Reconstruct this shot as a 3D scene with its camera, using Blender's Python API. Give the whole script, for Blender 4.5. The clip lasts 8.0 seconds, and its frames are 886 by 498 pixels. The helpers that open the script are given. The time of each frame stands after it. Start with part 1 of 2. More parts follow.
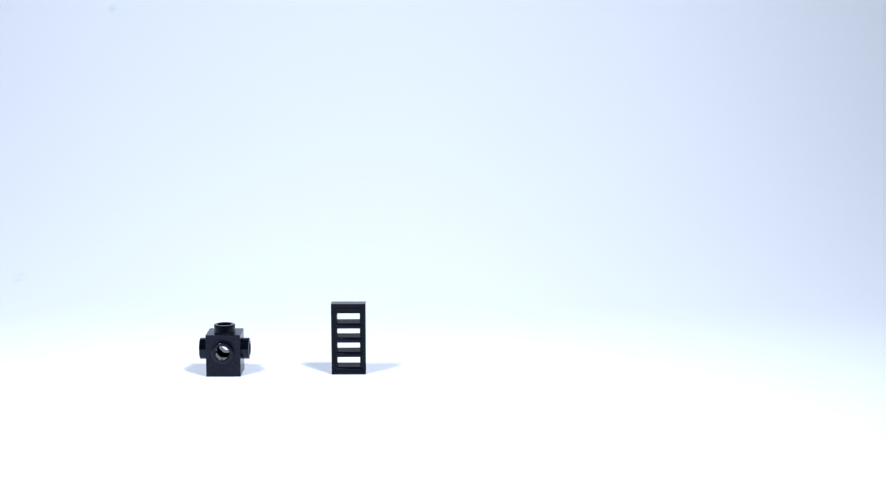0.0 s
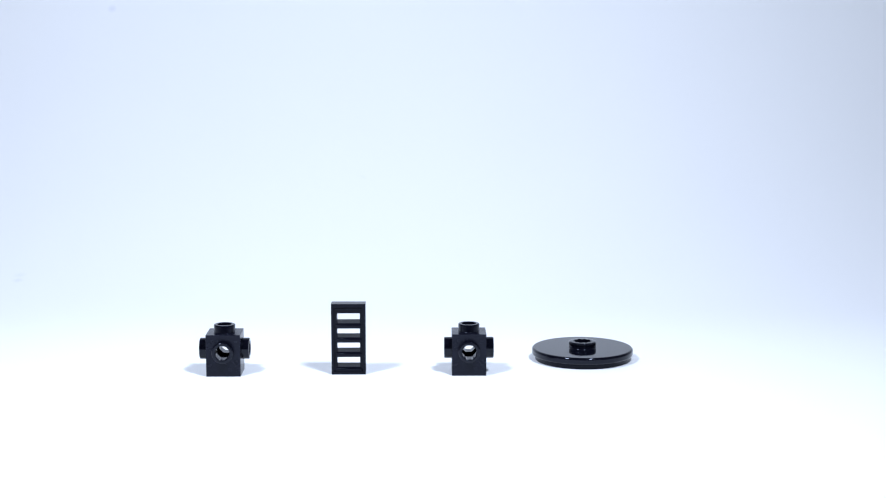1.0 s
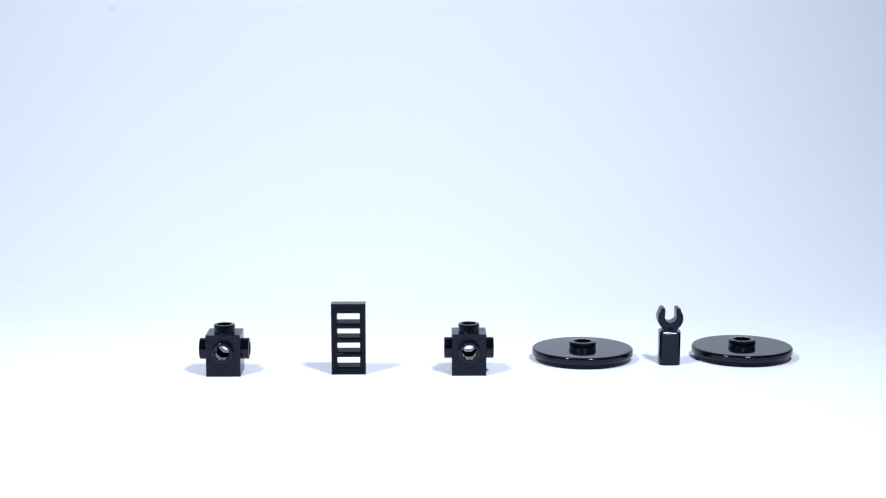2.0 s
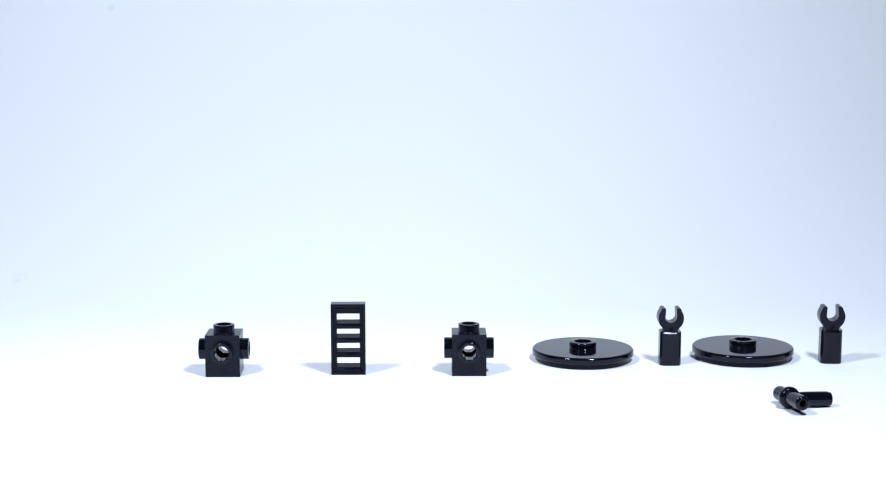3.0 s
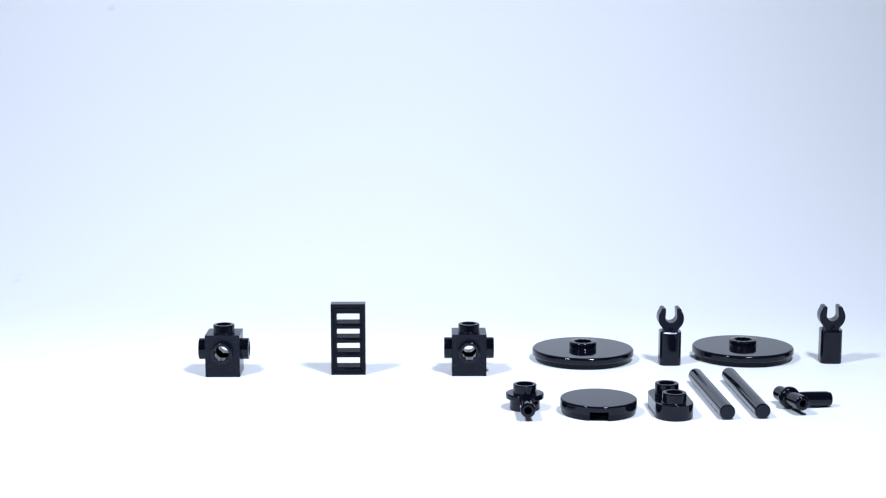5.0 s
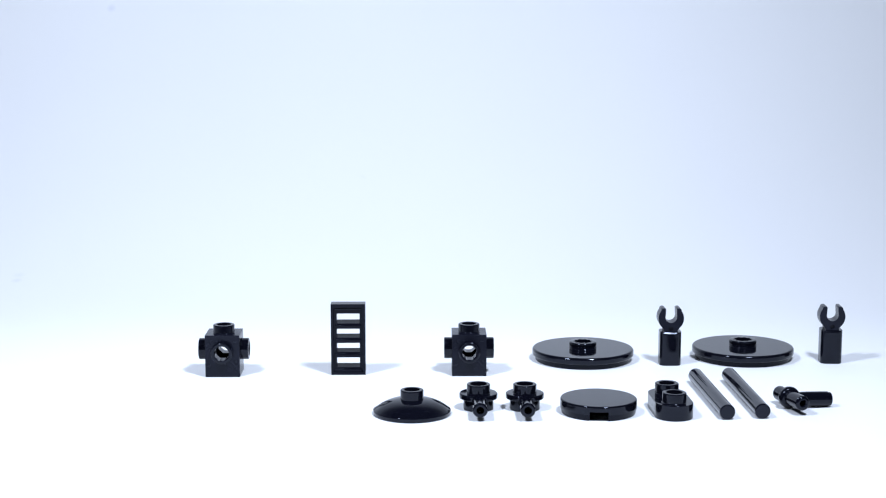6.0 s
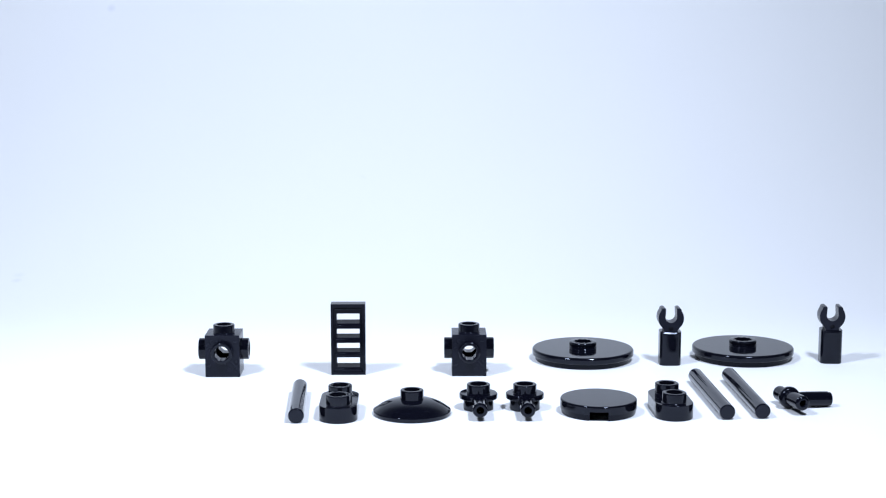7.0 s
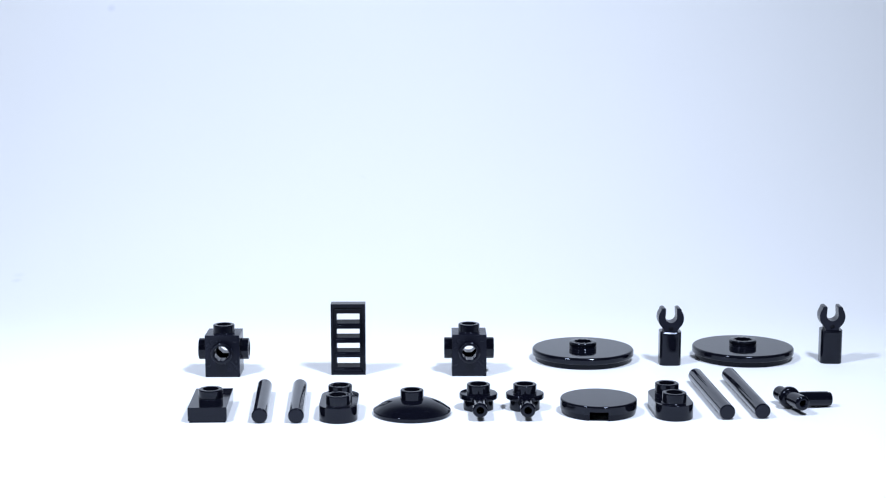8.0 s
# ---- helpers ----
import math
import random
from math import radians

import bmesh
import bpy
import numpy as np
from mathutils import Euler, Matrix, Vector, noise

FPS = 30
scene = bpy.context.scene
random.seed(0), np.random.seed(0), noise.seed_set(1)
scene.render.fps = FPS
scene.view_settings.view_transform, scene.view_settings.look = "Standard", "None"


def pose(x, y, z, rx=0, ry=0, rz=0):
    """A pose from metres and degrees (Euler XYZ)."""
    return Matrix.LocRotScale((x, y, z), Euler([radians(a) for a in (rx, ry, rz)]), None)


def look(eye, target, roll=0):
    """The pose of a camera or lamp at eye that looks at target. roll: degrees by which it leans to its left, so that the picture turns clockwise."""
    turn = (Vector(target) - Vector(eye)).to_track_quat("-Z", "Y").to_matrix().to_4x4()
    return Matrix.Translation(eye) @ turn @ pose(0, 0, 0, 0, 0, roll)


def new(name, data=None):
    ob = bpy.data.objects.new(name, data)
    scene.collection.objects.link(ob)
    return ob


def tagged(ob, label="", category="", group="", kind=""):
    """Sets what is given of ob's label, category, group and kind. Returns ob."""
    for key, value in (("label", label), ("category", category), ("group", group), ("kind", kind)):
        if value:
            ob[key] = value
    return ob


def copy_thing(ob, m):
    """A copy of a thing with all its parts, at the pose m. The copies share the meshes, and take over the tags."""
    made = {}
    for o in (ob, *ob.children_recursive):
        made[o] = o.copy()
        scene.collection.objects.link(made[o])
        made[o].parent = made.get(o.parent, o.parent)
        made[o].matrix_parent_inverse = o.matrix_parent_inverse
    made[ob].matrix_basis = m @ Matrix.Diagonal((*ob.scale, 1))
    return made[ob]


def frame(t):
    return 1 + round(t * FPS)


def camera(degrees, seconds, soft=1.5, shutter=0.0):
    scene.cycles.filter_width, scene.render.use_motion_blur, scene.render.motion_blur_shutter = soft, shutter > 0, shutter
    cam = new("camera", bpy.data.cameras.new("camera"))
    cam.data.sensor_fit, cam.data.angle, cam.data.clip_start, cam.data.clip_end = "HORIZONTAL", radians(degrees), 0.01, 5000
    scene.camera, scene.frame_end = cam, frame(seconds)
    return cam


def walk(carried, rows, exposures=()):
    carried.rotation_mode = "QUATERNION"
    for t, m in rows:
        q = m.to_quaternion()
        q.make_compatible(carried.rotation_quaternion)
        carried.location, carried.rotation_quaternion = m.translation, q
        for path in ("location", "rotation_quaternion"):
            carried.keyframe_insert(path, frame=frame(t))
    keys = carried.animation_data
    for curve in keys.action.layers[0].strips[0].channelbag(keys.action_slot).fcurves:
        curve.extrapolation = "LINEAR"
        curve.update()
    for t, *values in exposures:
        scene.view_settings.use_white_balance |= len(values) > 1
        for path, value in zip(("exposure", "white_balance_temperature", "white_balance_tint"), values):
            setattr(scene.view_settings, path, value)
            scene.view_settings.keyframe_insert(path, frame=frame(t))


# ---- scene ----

# ---- camera: on a small tripod, nudged a millimetre forward once ----
EYE = Vector((0.0, 0.0, 0.0873))
AIM = Vector((0.0, math.cos(radians(9.16)), -math.sin(radians(9.16))))
cam = camera(30.31, 8.0, soft=1.2)
SET_BACK = look(EYE - 0.0012 * AIM, EYE + AIM)
SET_FINAL = look(EYE, EYE + AIM)
walk(cam, [(0.0, SET_BACK), (1.7, SET_BACK), (2.8, SET_FINAL), (8.0, SET_FINAL)],
     exposures=[(0.0, 0.0, 6500, 10), (8.0, 0.0, 6500, 10)])

# ---- light: two small daylight lamps above and before the pieces ----
world = bpy.data.worlds.new("world")
scene.world = world
world.use_nodes = True
world.node_tree.nodes["Background"].inputs["Color"].default_value = (0.72, 0.78, 1.0, 1)
world.node_tree.nodes["Background"].inputs["Strength"].default_value = 0.1


def lamp(name, eye, target, watts, size, color):
    data = bpy.data.lights.new(name, "AREA")
    data.shape, data.size, data.energy, data.color = "DISK", size, watts, color
    data.spread = radians(140)
    ob = new(name, data)
    ob.matrix_world = look(eye, target)
    return ob


LAMP_TINT = (0.722, 0.815, 1.0)
lamp("lamp_west", (-0.154, 0.215, 0.303), (0.018, 0.399, 0.0), 0.69, 0.05, LAMP_TINT)
lamp("lamp_east", (0.102, 0.207, 0.287), (-0.104, 0.411, 0.0), 0.868, 0.05, LAMP_TINT)


# ---- materials ----
def material(name):
    m = bpy.data.materials.new(name)
    m.use_nodes = True
    return m, m.node_tree.nodes, m.node_tree.links, m.node_tree.nodes["Principled BSDF"]


def noise_node(nodes, links, scale, detail=3.0, rough=0.5, space="Object"):
    tc = nodes.new("ShaderNodeTexCoord")
    n = nodes.new("ShaderNodeTexNoise")
    n.inputs["Scale"].default_value, n.inputs["Detail"].default_value = scale, detail
    n.inputs["Roughness"].default_value = rough
    links.new(tc.outputs[space], n.inputs["Vector"])
    return n


def ramp(nodes, links, source, stops):
    r = nodes.new("ShaderNodeValToRGB")
    while len(r.color_ramp.elements) < len(stops):
        r.color_ramp.elements.new(0.5)
    for e, (p, c) in zip(r.color_ramp.elements, stops):
        e.position, e.color = p, (*c, 1) if len(c) == 3 else c
    links.new(source, r.inputs["Fac"])
    return r


def black_plastic(name, tone, rough_low, rough_high, ripple, ior):
    """Moulded ABS: deep black, glossy, with faint moulding ripple, handling haze and fine dust."""
    m, nodes, links, p = material(name)
    haze = noise_node(nodes, links, 260.0, 4.0, 0.6)
    r = ramp(nodes, links, haze.outputs["Fac"], [(0.35, (rough_low,) * 3), (0.75, (rough_high,) * 3)])
    links.new(r.outputs["Color"], p.inputs["Roughness"])
    dust = noise_node(nodes, links, 2600.0, 2.0, 0.5)
    c = ramp(nodes, links, dust.outputs["Fac"],
             [(0.0, (tone, tone * 1.1, tone * 2.2)), (0.70, (tone, tone * 1.1, tone * 2.2)), (0.80, (tone * 2.6, tone * 2.8, tone * 4.0))])
    links.new(c.outputs["Color"], p.inputs["Base Color"])
    wave = noise_node(nodes, links, 420.0, 2.0, 0.4)
    b = nodes.new("ShaderNodeBump")
    b.inputs["Strength"].default_value, b.inputs["Distance"].default_value = ripple, 0.00002
    links.new(wave.outputs["Fac"], b.inputs["Height"])
    links.new(b.outputs["Normal"], p.inputs["Normal"])
    p.inputs["IOR"].default_value = ior
    p.inputs["Specular Tint"].default_value = (0.80, 0.86, 1.0, 1)
    return m


def paper_material():
    m, nodes, links, p = material("white_paper")
    big = noise_node(nodes, links, 5.0, 3.0)
    c = ramp(nodes, links, big.outputs["Fac"], [(0.3, (0.83, 0.84, 0.85)), (0.7, (0.86, 0.865, 0.87))])
    speck = noise_node(nodes, links, 95.0, 1.0)
    s = ramp(nodes, links, speck.outputs["Fac"], [(0.0, (1, 1, 1)), (0.80, (1, 1, 1)), (0.86, (0.9, 0.91, 0.95))])
    mix = nodes.new("ShaderNodeMix")
    mix.data_type, mix.blend_type = "RGBA", "MULTIPLY"
    mix.inputs["Factor"].default_value = 1.0
    links.new(c.outputs["Color"], mix.inputs["A"])
    links.new(s.outputs["Color"], mix.inputs["B"])
    last = mix.outputs["Result"]
    where = nodes.new("ShaderNodeTexCoord")
    for spot, reach, tone in (((-0.114, 0.5683, 0.0795), 0.0018, (0.90, 0.905, 0.95)), ((-0.1226, 0.463, 0.0034), 0.0019, (0.92, 0.925, 0.95)),
                              ((-0.1229, 0.4668, 0.0043), 0.0022, (0.95, 0.955, 0.97))):
        far = nodes.new("ShaderNodeVectorMath")
        far.operation = "DISTANCE"
        far.inputs[1].default_value = spot
        links.new(where.outputs["Object"], far.inputs[0])
        size = nodes.new("ShaderNodeMath")
        size.operation = "DIVIDE"
        size.inputs[1].default_value = reach
        links.new(far.outputs["Value"], size.inputs[0])
        mark = ramp(nodes, links, size.outputs["Value"], [(0.2, tone), (1.0, (1, 1, 1))])
        mixed = nodes.new("ShaderNodeMix")
        mixed.data_type, mixed.blend_type = "RGBA", "MULTIPLY"
        mixed.inputs["Factor"].default_value = 1.0
        links.new(last, mixed.inputs["A"])
        links.new(mark.outputs["Color"], mixed.inputs["B"])
        last = mixed.outputs["Result"]
    links.new(last, p.inputs["Base Color"])
    p.inputs["Roughness"].default_value = 0.62
    p.inputs["Specular IOR Level"].default_value = 0.3
    return m


def wall_paint():
    m, nodes, links, p = material("grey_wall_paint")
    n = noise_node(nodes, links, 3.0, 4.0)
    c = ramp(nodes, links, n.outputs["Fac"], [(0.3, (0.33, 0.34, 0.37)), (0.7, (0.38, 0.39, 0.42))])
    links.new(c.outputs["Color"], p.inputs["Base Color"])
    p.inputs["Roughness"].default_value = 0.8
    return m


GLOSS = black_plastic("glossy_black_plastic", 0.003, 0.05, 0.11, 0.34, 1.36)
SATIN = black_plastic("satin_black_plastic", 0.005, 0.20, 0.32, 0.30, 1.31)
# Same tone as GLOSS, weaker reflection; doubles as shade on disc and tile bases.
DIM = black_plastic("dim_black_plastic", 0.003, 0.12, 0.20, 0.25, 1.26)
HANDLED = black_plastic("handled_black_plastic", 0.004, 0.05, 0.15, 0.70, 1.37)
PAPER = paper_material()
PAINT = wall_paint()


# ---- mesh helpers: pieces are shaped in millimetres ----
def part(name, bm, mat, parent=None, label="", round_by=0.0, at=None):
    """Links a bmesh, shaped in millimetres, as one mesh object under a thing or a part."""
    if at is not None:
        bm.transform(at)
    bmesh.ops.remove_doubles(bm, verts=bm.verts, dist=0.0005)
    if round_by:
        bmesh.ops.dissolve_limit(bm, angle_limit=radians(1.5), verts=bm.verts, edges=bm.edges)
        sharp = [e for e in bm.edges if len(e.link_faces) == 2 and e.calc_face_angle(0.0) > radians(32)]
        bmesh.ops.bevel(bm, geom=sharp, offset=round_by, offset_type="OFFSET", segments=3, profile=0.5,
                        affect="EDGES", clamp_overlap=True)
    bmesh.ops.recalc_face_normals(bm, faces=bm.faces)
    for f in bm.faces:
        f.smooth = True
    for e in bm.edges:
        if len(e.link_faces) == 2 and e.calc_face_angle(0.0) > radians(31.5):
            e.smooth = False
    bm.transform(Matrix.Scale(0.001, 4))
    mesh = bpy.data.meshes.new(name)
    bm.to_mesh(mesh)
    bm.free()
    mesh.materials.append(mat)
    ob = new(name, mesh)
    wn = ob.modifiers.new("weighted_normal", "WEIGHTED_NORMAL")
    wn.keep_sharp = True
    if parent is not None:
        ob.parent = parent
    if label:
        tagged(ob, label)
    return ob


def thing(name, label, category, group=""):
    ob = new(name)
    ob.empty_display_size = 0.004
    return tagged(ob, label, category, group)


def prism(outline, z0, z1):
    """An upright prism on a closed outline of (x, y)."""
    bm = bmesh.new()
    low = [bm.verts.new((x, y, z0)) for x, y in outline]
    high = [bm.verts.new((x, y, z1)) for x, y in outline]
    bm.faces.new(list(reversed(low)))
    bm.faces.new(high)
    n = len(outline)
    for i in range(n):
        bm.faces.new((low[i], low[(i + 1) % n], high[(i + 1) % n], high[i]))
    return bm


def rect(w, d, x=0.0, y=0.0):
    return [(x - w / 2, y - d / 2), (x + w / 2, y - d / 2), (x + w / 2, y + d / 2), (x - w / 2, y + d / 2)]


def lathe(profile, n=64):
    """A solid of revolution about z from (radius, height) pairs, starting and ending on the axis."""
    bm = bmesh.new()
    rows = []
    for r, z in profile:
        if r < 1e-6:
            rows.append([bm.verts.new((0, 0, z))])
        else:
            rows.append([bm.verts.new((r * math.cos(math.tau * i / n), r * math.sin(math.tau * i / n), z)) for i in range(n)])
    for a, b in zip(rows, rows[1:]):
        for i in range(n):
            j = (i + 1) % n
            if len(a) == 1 and len(b) == 1:
                continue
            if len(a) == 1:
                bm.faces.new((a[0], b[j], b[i]))
            elif len(b) == 1:
                bm.faces.new((a[i], a[j], b[0]))
            else:
                bm.faces.new((a[i], a[j], b[j], b[i]))
    return bm


def fillet(r, z, radius, start, end, steps=4):
    """Points of a small rounding about (r, z), in degrees."""
    out = []
    for i in range(steps + 1):
        a = radians(start + (end - start) * i / steps)
        out.append((r + radius * math.cos(a), z + radius * math.sin(a)))
    return out


def cut(bm, *cutters):
    """The solid less the cutters."""
    mesh = bpy.data.meshes.new("solid")
    bmesh.ops.recalc_face_normals(bm, faces=bm.faces)
    bm.to_mesh(mesh)
    bm.free()
    ob = new("solid", mesh)
    extra = []
    for c in cutters:
        bmesh.ops.recalc_face_normals(c, faces=c.faces)
        cm = bpy.data.meshes.new("cutter")
        c.to_mesh(cm)
        c.free()
        co = new("cutter", cm)
        extra.append(co)
        mod = ob.modifiers.new("cut", "BOOLEAN")
        mod.operation, mod.solver, mod.object = "DIFFERENCE", "EXACT", co
    graph = bpy.context.evaluated_depsgraph_get()
    graph.update()
    done = bmesh.new()
    done.from_object(ob, graph)
    for o in (ob, *extra):
        data = o.data
        bpy.data.objects.remove(o)
        bpy.data.meshes.remove(data)
    return done


def open_stud(r=2.42, high=1.8, hole=1.62, deep=1.6, lip=0.22):
    """A hollow stud standing on z = 0, with a rounded lip."""
    profile = [(0, -0.02), (r + 0.16, -0.02), *fillet(r + 0.16, 0.16, 0.16, -90, -180), *fillet(r - lip, high - lip, lip, 0, 90),
               *fillet(hole + lip * 0.6, high - lip * 0.6, lip * 0.6, 90, 180), (hole, high - deep), (0, high - deep)]
    return lathe(profile)


def tube(rows):
    """A closed ring of cross-sections, each a list of (x, y, z)."""
    bm = bmesh.new()
    rows = [[bm.verts.new(p) for p in row] for row in rows]
    n = len(rows[0])
    for a, b in zip(rows, rows[1:] + rows[:1]):
        for i in range(n):
            bm.faces.new((a[i], a[(i + 1) % n], b[(i + 1) % n], b[i]))
    return bm


def ring(reach, z, sides=0, n=64):
    """A circle at height z, or with sides a polygon that lies about it."""
    out = []
    for i in range(n):
        a = math.tau * i / n
        d = reach
        if sides:
            d /= math.cos((a + math.pi / sides) % (math.tau / sides) - math.pi / sides)
        out.append((d * math.cos(a), d * math.sin(a), z))
    return out


def pipe_stud(r=2.42, high=1.75, hole=1.68, lip=0.2, root=1.4):
    """A stud whose bore goes right through, rooted in its body."""
    rows = [ring(hole, -root), ring(r, -root)]
    rows += [ring(a, z) for a, z in fillet(r - lip, high - lip, lip, 0, 90)]
    rows += [ring(a, z) for a, z in fillet(hole + lip * 0.6, high - lip * 0.6, lip * 0.6, 90, 180)]
    return tube(rows)


def bore_lining(high=1.55, hole=1.6, root=1.38):
    """The eight-sided lining of such a bore."""
    return tube([ring(hole, -root, 8), ring(1.9, -root), ring(1.9, high - 0.3), ring(1.76, high), ring(hole, high - 0.08, 8)])


# ---- the setting ----
def sweep():
    """Seamless white paper: level, then curving up into the background."""
    line = [(-0.35, 0.0), (0.0, 0.0), (0.2, 0.0), (0.35, 0.0), (SWEEP_BEND, 0.0)]
    for i in range(1, 25):
        a = radians(90 * i / 24)
        line.append((SWEEP_BEND + SWEEP_RADIUS * math.sin(a), SWEEP_RADIUS * (1 - math.cos(a))))
    line += [(SWEEP_BEND + SWEEP_RADIUS, SWEEP_RADIUS + 0.2), (SWEEP_BEND + SWEEP_RADIUS, SWEEP_RADIUS + 0.5)]
    leans = [(0.0, 1.0)] * 5 + [(math.sin(radians(90 * i / 24)), math.cos(radians(90 * i / 24))) for i in range(1, 25)] + [(1.0, 0.0)] * 2
    bm = bmesh.new()
    xs = [-0.75 + 1.5 * i / 12 for i in range(13)]
    back = [(y + 0.002 * s, z - 0.002 * c) for (y, z), (s, c) in zip(line, leans)]
    grid = [[bm.verts.new((x, y, z)) for x in xs] for y, z in line + back[::-1]]
    for a, b in zip(grid, grid[1:] + grid[:1]):
        for i in range(len(xs) - 1):
            bm.faces.new((a[i], a[i + 1], b[i + 1], b[i]))
    for side in (0, -1):
        for k in range(len(line) - 1):
            bm.faces.new((grid[k][side], grid[k + 1][side], grid[-k - 2][side], grid[-k - 1][side]))
    bmesh.ops.recalc_face_normals(bm, faces=bm.faces)
    for f in bm.faces:
        f.smooth = len(f.verts) == 4 and abs(f.normal.x) < 0.5
    for e in bm.edges:
        if len(e.link_faces) == 2 and e.calc_face_angle(0.0) > radians(40):
            e.smooth = False
    mesh = bpy.data.meshes.new("backdrop")
    bm.to_mesh(mesh)
    bm.free()
    mesh.materials.append(PAPER)
    return tagged(new("backdrop", mesh), "seamless sweep of matt white background paper", "backdrop", kind="structure")


SWEEP_BEND, SWEEP_RADIUS = 0.43, 0.16
sweep()


def slab(name, lo, hi, label):
    bm = bmesh.new()
    bmesh.ops.create_cube(bm, size=1.0)
    size = [b - a for a, b in zip(lo, hi)]
    bmesh.ops.scale(bm, verts=bm.verts, vec=size)
    bmesh.ops.translate(bm, verts=bm.verts, vec=[(a + b) / 2 for a, b in zip(lo, hi)])
    mesh = bpy.data.meshes.new(name)
    bm.to_mesh(mesh)
    bm.free()
    mesh.materials.append(PAINT)
    return tagged(new(name, mesh), label, name.split("_")[0], kind="structure")


slab("floor", (-1.3, -1.3, -0.06), (1.3, 1.3, -0.004), "plain grey support under the paper")
slab("wall_north", (-1.3, 1.2, -0.004), (1.3, 1.3, 1.6), "plain grey painted wall")
slab("wall_south", (-1.3, -1.3, -0.004), (1.3, -1.2, 1.6), "plain grey painted wall")
slab("wall_west", (-1.3, -1.2, -0.004), (-1.2, 1.2, 1.6), "plain grey painted wall")
slab("wall_east", (1.2, -1.2, -0.004), (1.3, 1.2, 1.6), "plain grey painted wall")
slab("ceiling", (-1.3, -1.3, 1.6), (1.3, 1.3, 1.7), "plain grey painted ceiling")


# ---- the pieces ----
def side_stud_brick():
    """A one-by-one brick with an open stud on top and on each of its four sides."""
    t = thing("toy_brick", "small black plastic toy brick with open studs on all sides", "toy brick", "black toy bricks")
    mid = 5.75
    bores = [lathe([(0, -9), (2.05, -9), (2.05, 9), (0, 9)], 40) for _ in range(2)]
    bores[0].transform(pose(0, 0, mid, 90, 0, 0))
    bores[1].transform(pose(0, 0, mid, 0, 90, 0))
    hollow = prism(rect(5.2, 5.2), -1, 8.2)
    body = cut(prism(rect(7.8, 7.8), 0, 9.6), hollow, *bores)
    part("body", body, SATIN, t, "satin black hollow body", 0.09)
    part("stud", open_stud(), GLOSS, t, "", at=pose(0, 0, 9.6))
    for turn in (0, 90, 180, 270):
        m = pose(0, 0, 0, 0, 0, turn) @ pose(0, -3.9, mid, 90, 0, 0)
        stud = part("stud", pipe_stud(), GLOSS, t, "open side stud", at=m)
        part("bore", bore_lining(), SATIN, stud, "eight-sided bore", at=m)
    return t


def grille():
    """A one-by-two grille tile stood on its end: an open frame with sloping slats."""
    t = thing("grille_tile", "black plastic grille tile standing upright on its short end", "toy grille")
    high = 16.35
    frame_bm = cut(prism(rect(7.8, 3.2), 0, high), prism(rect(5.15, 6.0), 1.25, high - 2.3),
                   prism(rect(6.6, 1.4, 0, -1.6), 0.7, high - 0.85))
    part("frame", frame_bm, DIM, t, "deep black open frame", 0.1)
    for z in (0.92, 4.42, 7.76, 11.04):
        profile = [(-1.3, -0.42), (1.5, -0.25), (1.5, 1.22), (-0.85, 0.72), (-1.0, 0.34), (-1.3, 0.28)]
        part("slat", prism(profile, -2.95, 2.95), DIM, t, "", 0.07, pose(0, 0, z) @ Matrix(((0, 0, 1, 0), (1, 0, 0, 0), (0, 1, 0, 0), (0, 0, 0, 1))))
    part("lip", prism([(-1.25, 0.0), (-0.75, 0.0), (-0.75, 0.35), (-1.25, 0.2)], -3.2, 3.2), GLOSS, t, "", 0.05,
         pose(0, 0, 0.72) @ Matrix(((0, 0, 1, 0), (1, 0, 0, 0), (0, 1, 0, 0), (0, 0, 0, 1))))
    part("lip", prism([(-1.25, 0.0), (-0.9, 0.0), (-0.9, 0.35), (-1.25, 0.25)], -3.0, 3.0), GLOSS, t, "", 0.05,
         pose(0, 0, high - 1.3) @ Matrix(((0, 0, 1, 0), (1, 0, 0, 0), (0, 1, 0, 0), (0, 0, 0, 1))))
    return t


def disc():
    """A wide round disc with a grooved rim and a splined socket in the middle."""
    t = thing("round_disc", "glossy black plastic disc with a socketed centre stud", "toy disc", "black discs")
    R, H = 11.95, 2.85
    base = [(0, 0), *fillet(R - 0.95, 0.2, 0.2, -90, 0), (R - 0.72, 1.05), (R - 0.85, 1.25), (0, 1.25)]
    # Weakly reflecting finish puts the darkness under the rim into the base's material.
    part("base_ring", lathe(base, 128), DIM, t, "narrower base under the rim, shade put in its finish")
    profile = [(0, 1.18), (R - 0.6, 1.18), *fillet(R - 0.42, 1.6, 0.42, -90, 0, 6), *fillet(R - 0.55, H - 0.55, 0.55, 0, 90, 7), (0, H)]
    part("plate", lathe(profile, 128), GLOSS, t, "glossy black plate with a rounded rim")
    star = []
    for i in range(160):
        a = math.tau * i / 160
        reach = 2.08 + 0.19 * math.copysign(abs(math.cos(10 * a)) ** 0.5, math.cos(10 * a))
        star.append((reach * math.cos(a), reach * math.sin(a)))
    hub = cut(lathe([(0, -0.02), (3.4, -0.02), *fillet(3.4, 0.18, 0.18, -90, -180), (3.2, 0.55), (3.16, 0.62), (3.2, 0.7), *fillet(2.95, 1.25, 0.25, 0, 90), (0, 1.5)]), prism(star, 0.15, 3))
    part("stud", hub, GLOSS, t, "splined centre stud", at=pose(0, 0, H))
    return t


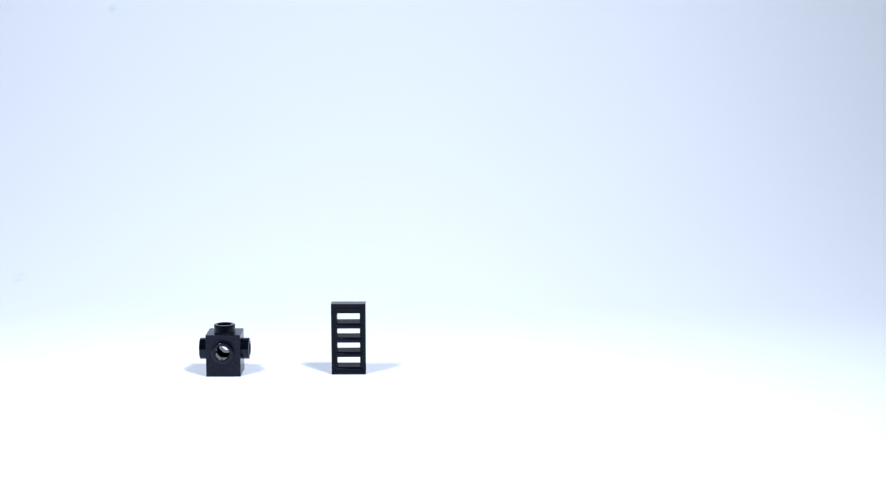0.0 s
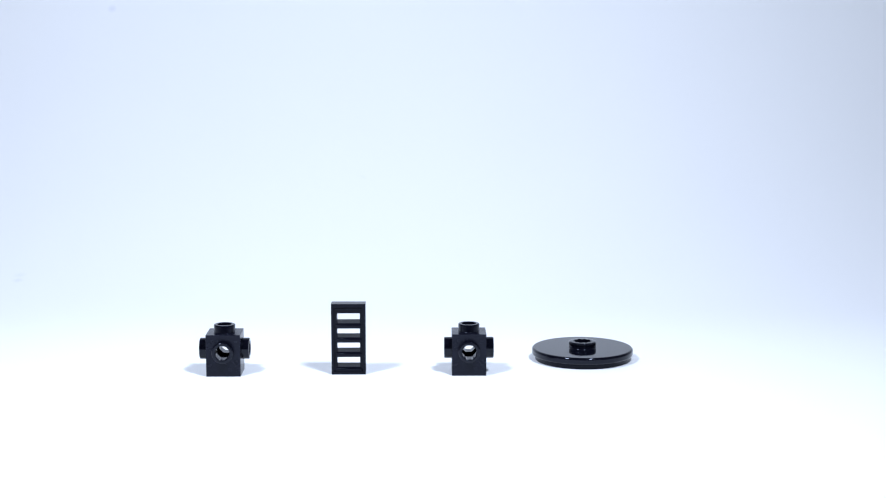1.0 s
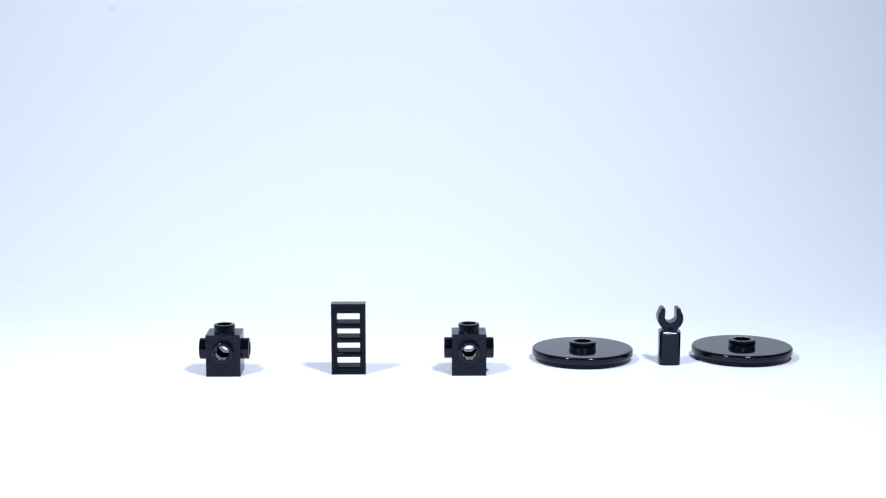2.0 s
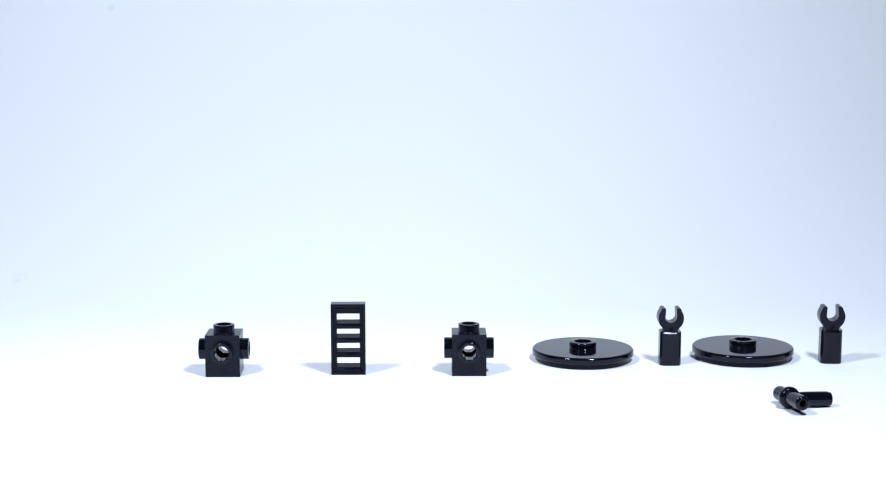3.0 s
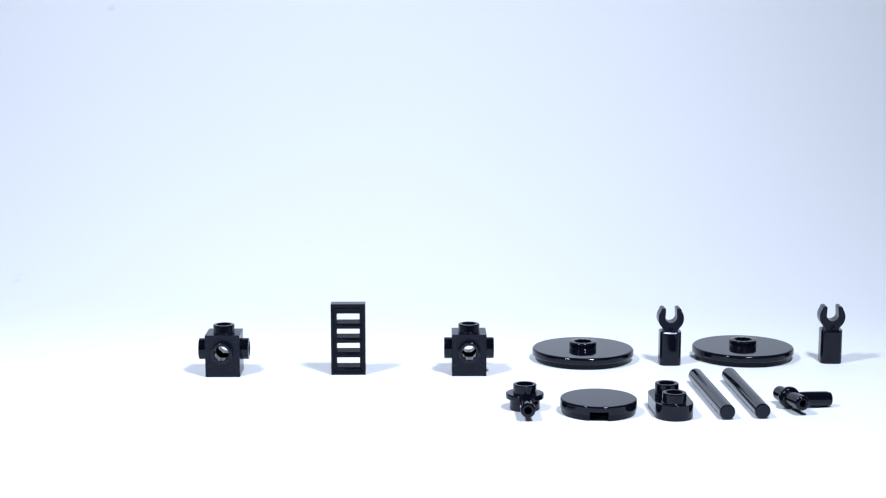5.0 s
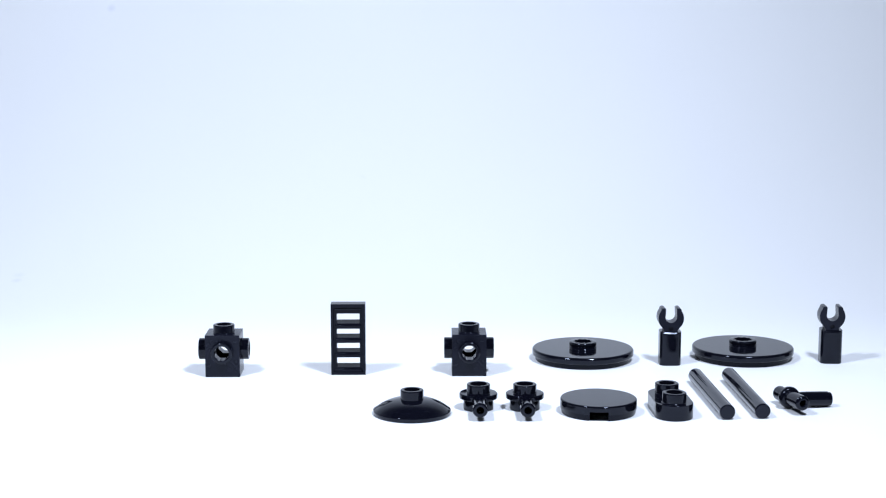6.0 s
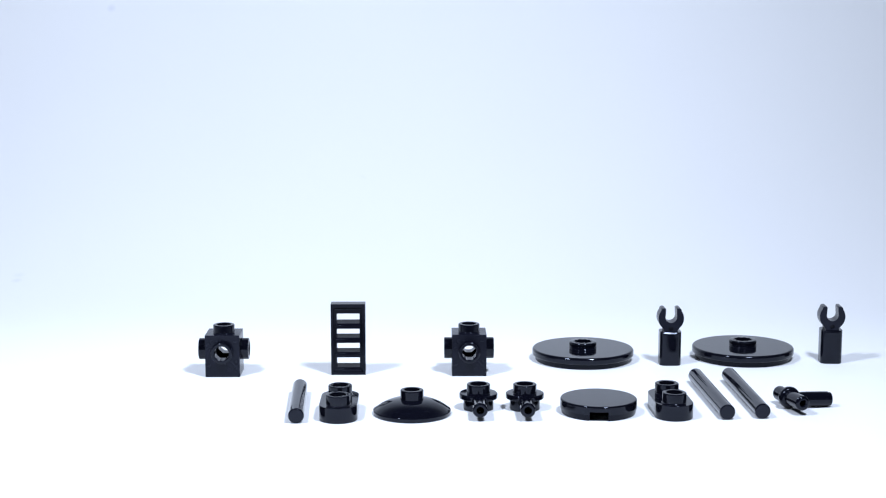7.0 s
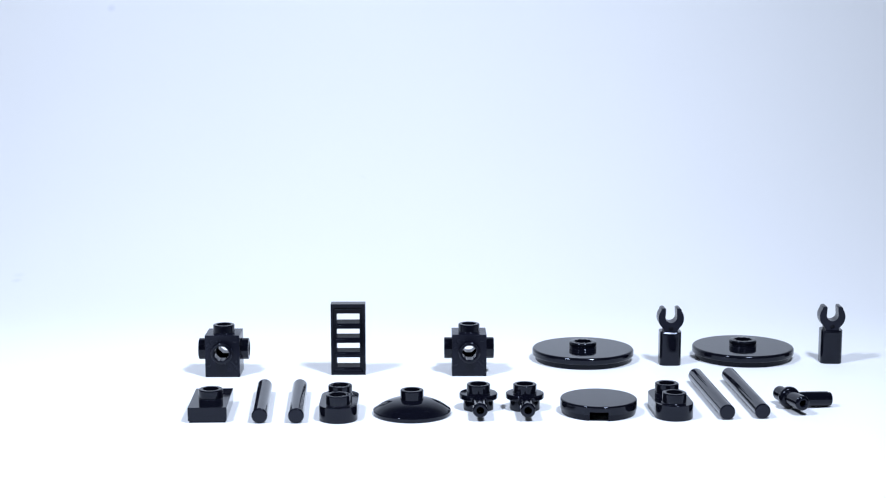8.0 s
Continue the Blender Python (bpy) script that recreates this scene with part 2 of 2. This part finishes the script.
def clip_profile():
    """Half-open ring on a flared stem, in (x, z), ring centre at the origin."""
    out = []
    for i in range(25):
        a = radians(-48 + i * (35 + 48) / 24)
        out.append((3.02 * math.cos(a), 3.02 * math.sin(a)))
    out += [(2.41, 2.05), (2.26, 2.34), (2.0, 2.48), (1.45, 2.48), (1.26, 2.28)]
    for i in range(21):
        a = radians(15 - 210 * i / 20)
        out.append((1.38 * math.cos(a), 0.38 + 1.38 * math.sin(a)))
    out += [(-1.26, 2.28), (-1.45, 2.48), (-2.0, 2.48), (-2.26, 2.34), (-2.41, 2.05)]
    for i in range(25):
        a = radians(145 + i * (35 + 48) / 24)
        out.append((3.02 * math.cos(a), 3.02 * math.sin(a)))
    out += [(-1.62, -2.75), (-1.62, -3.35), (1.62, -3.35), (1.62, -2.75)]
    return out


def clip_holder():
    """A stubby upright bar holder with an open clip on top."""
    t = thing("clip_holder", "black plastic bar holder with an open clip on top", "toy clip", "black clip holders")
    w, c = 2.48, 1.35
    outline = []
    for k, (sx, sy) in enumerate(((1, -1), (1, 1), (-1, 1), (-1, -1))):
        outline += [(sx * (w - c) + c * math.cos(radians(-90 + 90 * k + 15 * i)), sy * (w - c) + c * math.sin(radians(-90 + 90 * k + 15 * i))) for i in range(7)]
    ledge = prism([(-w - 1, 7.9 - 0.40 - 1.39), (-w, 7.9 - 0.40), (-w + 0.29, 7.9), (-w + 0.65, 8.4), (-w - 1, 8.4)], -4, 4)
    ledge.transform(Matrix(((0, 0, 1, 0), (1, 0, 0, 0), (0, 1, 0, 0), (0, 0, 0, 1))))
    body = cut(prism(outline, 0, 7.9), lathe([(0, -1), (1.6, -1), (1.6, 6), (0, 6)], 40), ledge)
    part("body", body, GLOSS, t, "glossy round-cornered body", 0.1)
    stem = Matrix(((1, 0, 0, 0), (0, 0, 1, 0), (0, 1, 0, 0), (0, 0, 0, 1)))
    dimple = lathe([(0, -0.6), (0.48, -0.6), (0.48, 0.6), (0, 0.6)], 24)
    dimple.transform(pose(0, -1.9, 8.65, 90, 0, 0))
    claw = prism(clip_profile(), -1.9, 1.9)
    claw.transform(pose(0, 0, 11.05) @ stem @ Matrix.Scale(0.98, 4))
    part("clip", cut(claw, dimple), SATIN, t, "satin black open clip", 0.12)
    return t


def bar(length):
    """A plain round bar lying along y."""
    t = thing("bar", "plain round glossy black plastic bar lying flat", "toy bar", "black bars")
    r, half = 1.61, length / 2
    profile = [(0, -half), *fillet(r - 0.28, -half + 0.28, 0.28, -90, 0), *fillet(r - 0.28, half - 0.28, 0.28, 0, 90), (0, half)]
    part("shaft", lathe(profile, 48), HANDLED, t, at=pose(0, 0, r, 90, 0, 0))
    return t


def tee_connector():
    """Two short round bars joined at a collar, at right angles."""
    t = thing("bar_connector", "small black plastic connector of two bars joined at a collar", "toy connector")
    tilt = 2.5
    a = pose(0, 0, 2.4, 90 - tilt, 0, 0)
    r = 1.55
    shaft = lathe([(0, -5.4), *fillet(r - 0.25, -5.15, 0.25, -90, 0), *fillet(r - 0.5, 5.5, 0.5, 0, 90), (0.78, 6.0), (0.62, 5.8), (0.62, 3.4), (0, 3.4)], 40)
    part("front_bar", shaft, GLOSS, t, "short bar with a bored end", at=a)
    part("collar", lathe([(0, -1.0), (1.6, -1.0), *fillet(1.4, -0.1, 0.9, -75, 0), *fillet(1.4, 0.2, 0.9, 0, 75), (1.5, 1.1), (0, 1.1)], 48),
         GLOSS, t, "rounded collar", at=a @ pose(0, 0, -0.6))
    side = lathe([(0, 0.3), (1.4, 0.3), (1.5, 2.4), (1.58, 4.0), (1.58, 8.35), (1.42, 8.45), *fillet(1.22, 8.9, 0.2, 0, 90), (0, 9.1)], 40)
    part("side_bar", side, GLOSS, t, "tapering side bar", at=pose(0.15, 0.95, 1.9, 0, 92.0, -4.5))
    return t


def round_end_plate():
    """A one-by-two plate with round ends and two open studs."""
    t = thing("round_end_plate", "glossy black toy plate with round ends and two studs", "toy plate", "black round-ended plates")
    r = 3.9
    outline = [(r * math.cos(math.pi * i / 24), 4 + r * math.sin(math.pi * i / 24)) for i in range(25)]
    outline += [(-r * math.cos(math.pi * i / 24), -4 - r * math.sin(math.pi * i / 24)) for i in range(25)]
    part("body", prism(outline, 0, 3.2), GLOSS, t, "", 0.1)
    for y in (-4, 4):
        part("stud", open_stud(2.48, 2.05), GLOSS, t, "open stud", at=pose(0, y, 3.2))
    return t


def round_tile():
    """A smooth round tile with a small notch in its lower edge."""
    t = thing("round_tile", "smooth round glossy black tile with a notch below", "toy tile")
    R, H = 7.95, 3.1
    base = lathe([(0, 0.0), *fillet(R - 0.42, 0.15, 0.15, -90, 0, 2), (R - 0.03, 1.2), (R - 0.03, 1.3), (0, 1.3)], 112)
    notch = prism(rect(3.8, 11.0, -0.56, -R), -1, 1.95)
    # Tile is one moulding; the base's weaker reflection stands for its shaded side.
    part("base", cut(base, notch.copy()), DIM, t, "notched base, finish dimmed for shade")
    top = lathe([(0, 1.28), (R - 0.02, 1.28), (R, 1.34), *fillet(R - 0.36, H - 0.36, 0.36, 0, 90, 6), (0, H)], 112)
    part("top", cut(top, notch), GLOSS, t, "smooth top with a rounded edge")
    return t


def handle_plate():
    """A flanged round plate with an open stud and a bar reaching out in front."""
    t = thing("round_plate", "small round black plate with a bar handle in front", "toy plate", "black plates with handles")
    lobes = []
    for i in range(72):
        a = math.tau * i / 72
        reach = 3.2 - 0.22 * max(0.0, math.cos(4 * a)) ** 6
        lobes.append((reach * math.cos(a), reach * math.sin(a)))
    part("drum", prism(lobes, 0.0, 2.5), GLOSS, t, "drum with four shallow flutes", 0.08)
    flange = lathe([(0, 2.3), (3.6, 2.3), *fillet(3.78, 2.52, 0.22, -90, 0), *fillet(3.7, 3.18, 0.3, 0, 90), (0, 3.48)], 72)
    part("flange", flange, GLOSS, t, "thin round flange")
    part("stud", open_stud(2.45, 1.85, 1.74), GLOSS, t, "open stud", at=pose(0, 0, 3.48))
    r = 1.55
    arm = lathe([(0, 2.2), (r, 2.2), *fillet(r - 0.4, 10.5, 0.4, 0, 90, 5), (0.78, 10.9), (0.7, 7.0), (0, 7.0)], 40)
    part("handle", arm, GLOSS, t, "round handle with a bored end", at=pose(0, 0, 2.1, 88.4, 0, 0))
    return t


def dish():
    """A shallow round dish, dome up, with an open stud on its crown."""
    t = thing("dish", "shallow glossy black dome dish with a stud on top", "toy dish")
    R = 8.03
    profile = [(0, 0), *fillet(R - 0.15, 0.15, 0.15, -90, 0, 2), *fillet(R - 0.15, 0.8, 0.15, 0, 70, 3)]
    for i in range(1, 13):
        r = (R - 0.2) + (2.3 - R + 0.2) * i / 12
        profile.append((r, 0.95 + 2.25 * (1 - (r / (R - 0.2)) ** 2.8) / (1 - (2.3 / (R - 0.2)) ** 2.8)))
    profile.append((0, 3.25))
    part("dome", lathe(profile, 112), GLOSS, t, "glossy dome")
    part("stud", open_stud(2.4, 2.05), GLOSS, t, "open stud", at=pose(0, 0, 3.05))
    return t


def centre_stud_plate():
    """A one-by-two plate with a single open stud in the middle and a recessed foot."""
    t = thing("centre_stud_plate", "black one-by-two toy plate with a single centre stud", "toy plate")
    part("body", prism(rect(7.85, 16.1), 0.42, 3.2), GLOSS, t, "glossy black body", 0.09)
    part("foot", prism(rect(7.3, 15.6), 0.0, 0.5), SATIN, t, "recessed foot")
    part("stud", open_stud(2.5, 1.95), GLOSS, t, "open stud", at=pose(0, 0, 3.2))
    return t


def home(x, y, turn=0.0):
    """A place on the paper, in millimetres."""
    return pose(x / 1000, y / 1000, 0, 0, 0, turn)


PLACED = []    # thing, moment it is set down, its place


def put(ob, moment, m):
    ob.matrix_basis = m
    PLACED.append((ob, moment, m))
    return ob


STEP = 0.475


def beat(k):
    """The k-th piece is set down on this beat."""
    return 0.16 + STEP * k


brick = put(side_stud_brick(), None, home(-49.72, 363.6, 0.6))
put(grille(), None, home(-21.47, 363.4, 1.0))
put(copy_thing(brick, home(5.89, 364.5, 0.6)), beat(0), home(5.89, 364.5, 0.6))
first_disc = put(disc(), beat(1), home(33.03, 377.8))
holder = put(clip_holder(), beat(2), home(52.87, 373.2, 0.5))
put(copy_thing(first_disc, home(71.2, 380.0)), beat(3), home(71.2, 380.0))
put(copy_thing(holder, home(90.8, 375.2, -2)), beat(4), home(90.8, 375.2, -2))
put(tee_connector(), beat(5), home(72.42, 331.6, 13.5))
rod = put(bar(32.2), beat(6), home(57.02, 338.9, 3.0))
put(copy_thing(rod, home(64.45, 339.7, 2.6)), beat(7), home(64.45, 339.7, 2.6))
plate = put(round_end_plate(), beat(8), home(47.05, 329.3, 3.3))
far_plate = copy_thing(plate, home(-21.35, 327.5, 0.5))
part("mould_mark", lathe([(0, -0.3), (0.26, -0.3), (0.26, 0.01), (0.2, 0.02), (0, -0.02)], 20), DIM, plate, "small round mould mark",
     at=pose(-3.9, -0.6, 1.7, 0, -90, 0))
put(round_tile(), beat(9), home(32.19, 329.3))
handled = put(handle_plate(), beat(10), home(17.06, 332.1, 0.8))
put(copy_thing(handled, home(7.39, 332.1, 0.8)), beat(11), home(7.39, 332.1, 0.8))
put(dish(), beat(12), home(-6.4, 328.1))
put(far_plate, beat(13), home(-21.35, 327.5, 0.5))
short_rod = put(bar(25.0), beat(14), home(-30.3, 332.5, 3.0))
marked_rod = put(copy_thing(short_rod, home(-37.8, 332.5, 3.6)), beat(15), home(-37.8, 332.5, 3.6))
part("mould_mark", lathe([(0, -0.3), (0.3, -0.3), (0.3, 0.01), (0.22, 0.02), (0, -0.02)], 20), DIM, marked_rod, "small round mould mark",
     at=pose(0.25, 10.9, 3.2))
put(centre_stud_plate(), beat(16), home(-47.94, 328.6, 2.3))


# ---- the pieces wait on the paper before the camera and are set down one by one ----
def motions():
    waiting = [p for p in PLACED if p[1] is not None]
    for i, (ob, moment, m) in enumerate(waiting):
        wait = m.copy()
        wait.translation = ((i % 6 - 2.5) * 0.034, 0.195 - (i // 6) * 0.04, 0.0)
        set_down = math.ceil(moment * FPS) / FPS
        walk(ob, [(0.0, wait), (set_down - 1 / FPS, wait), (set_down, m), (8.0, m)])


motions()
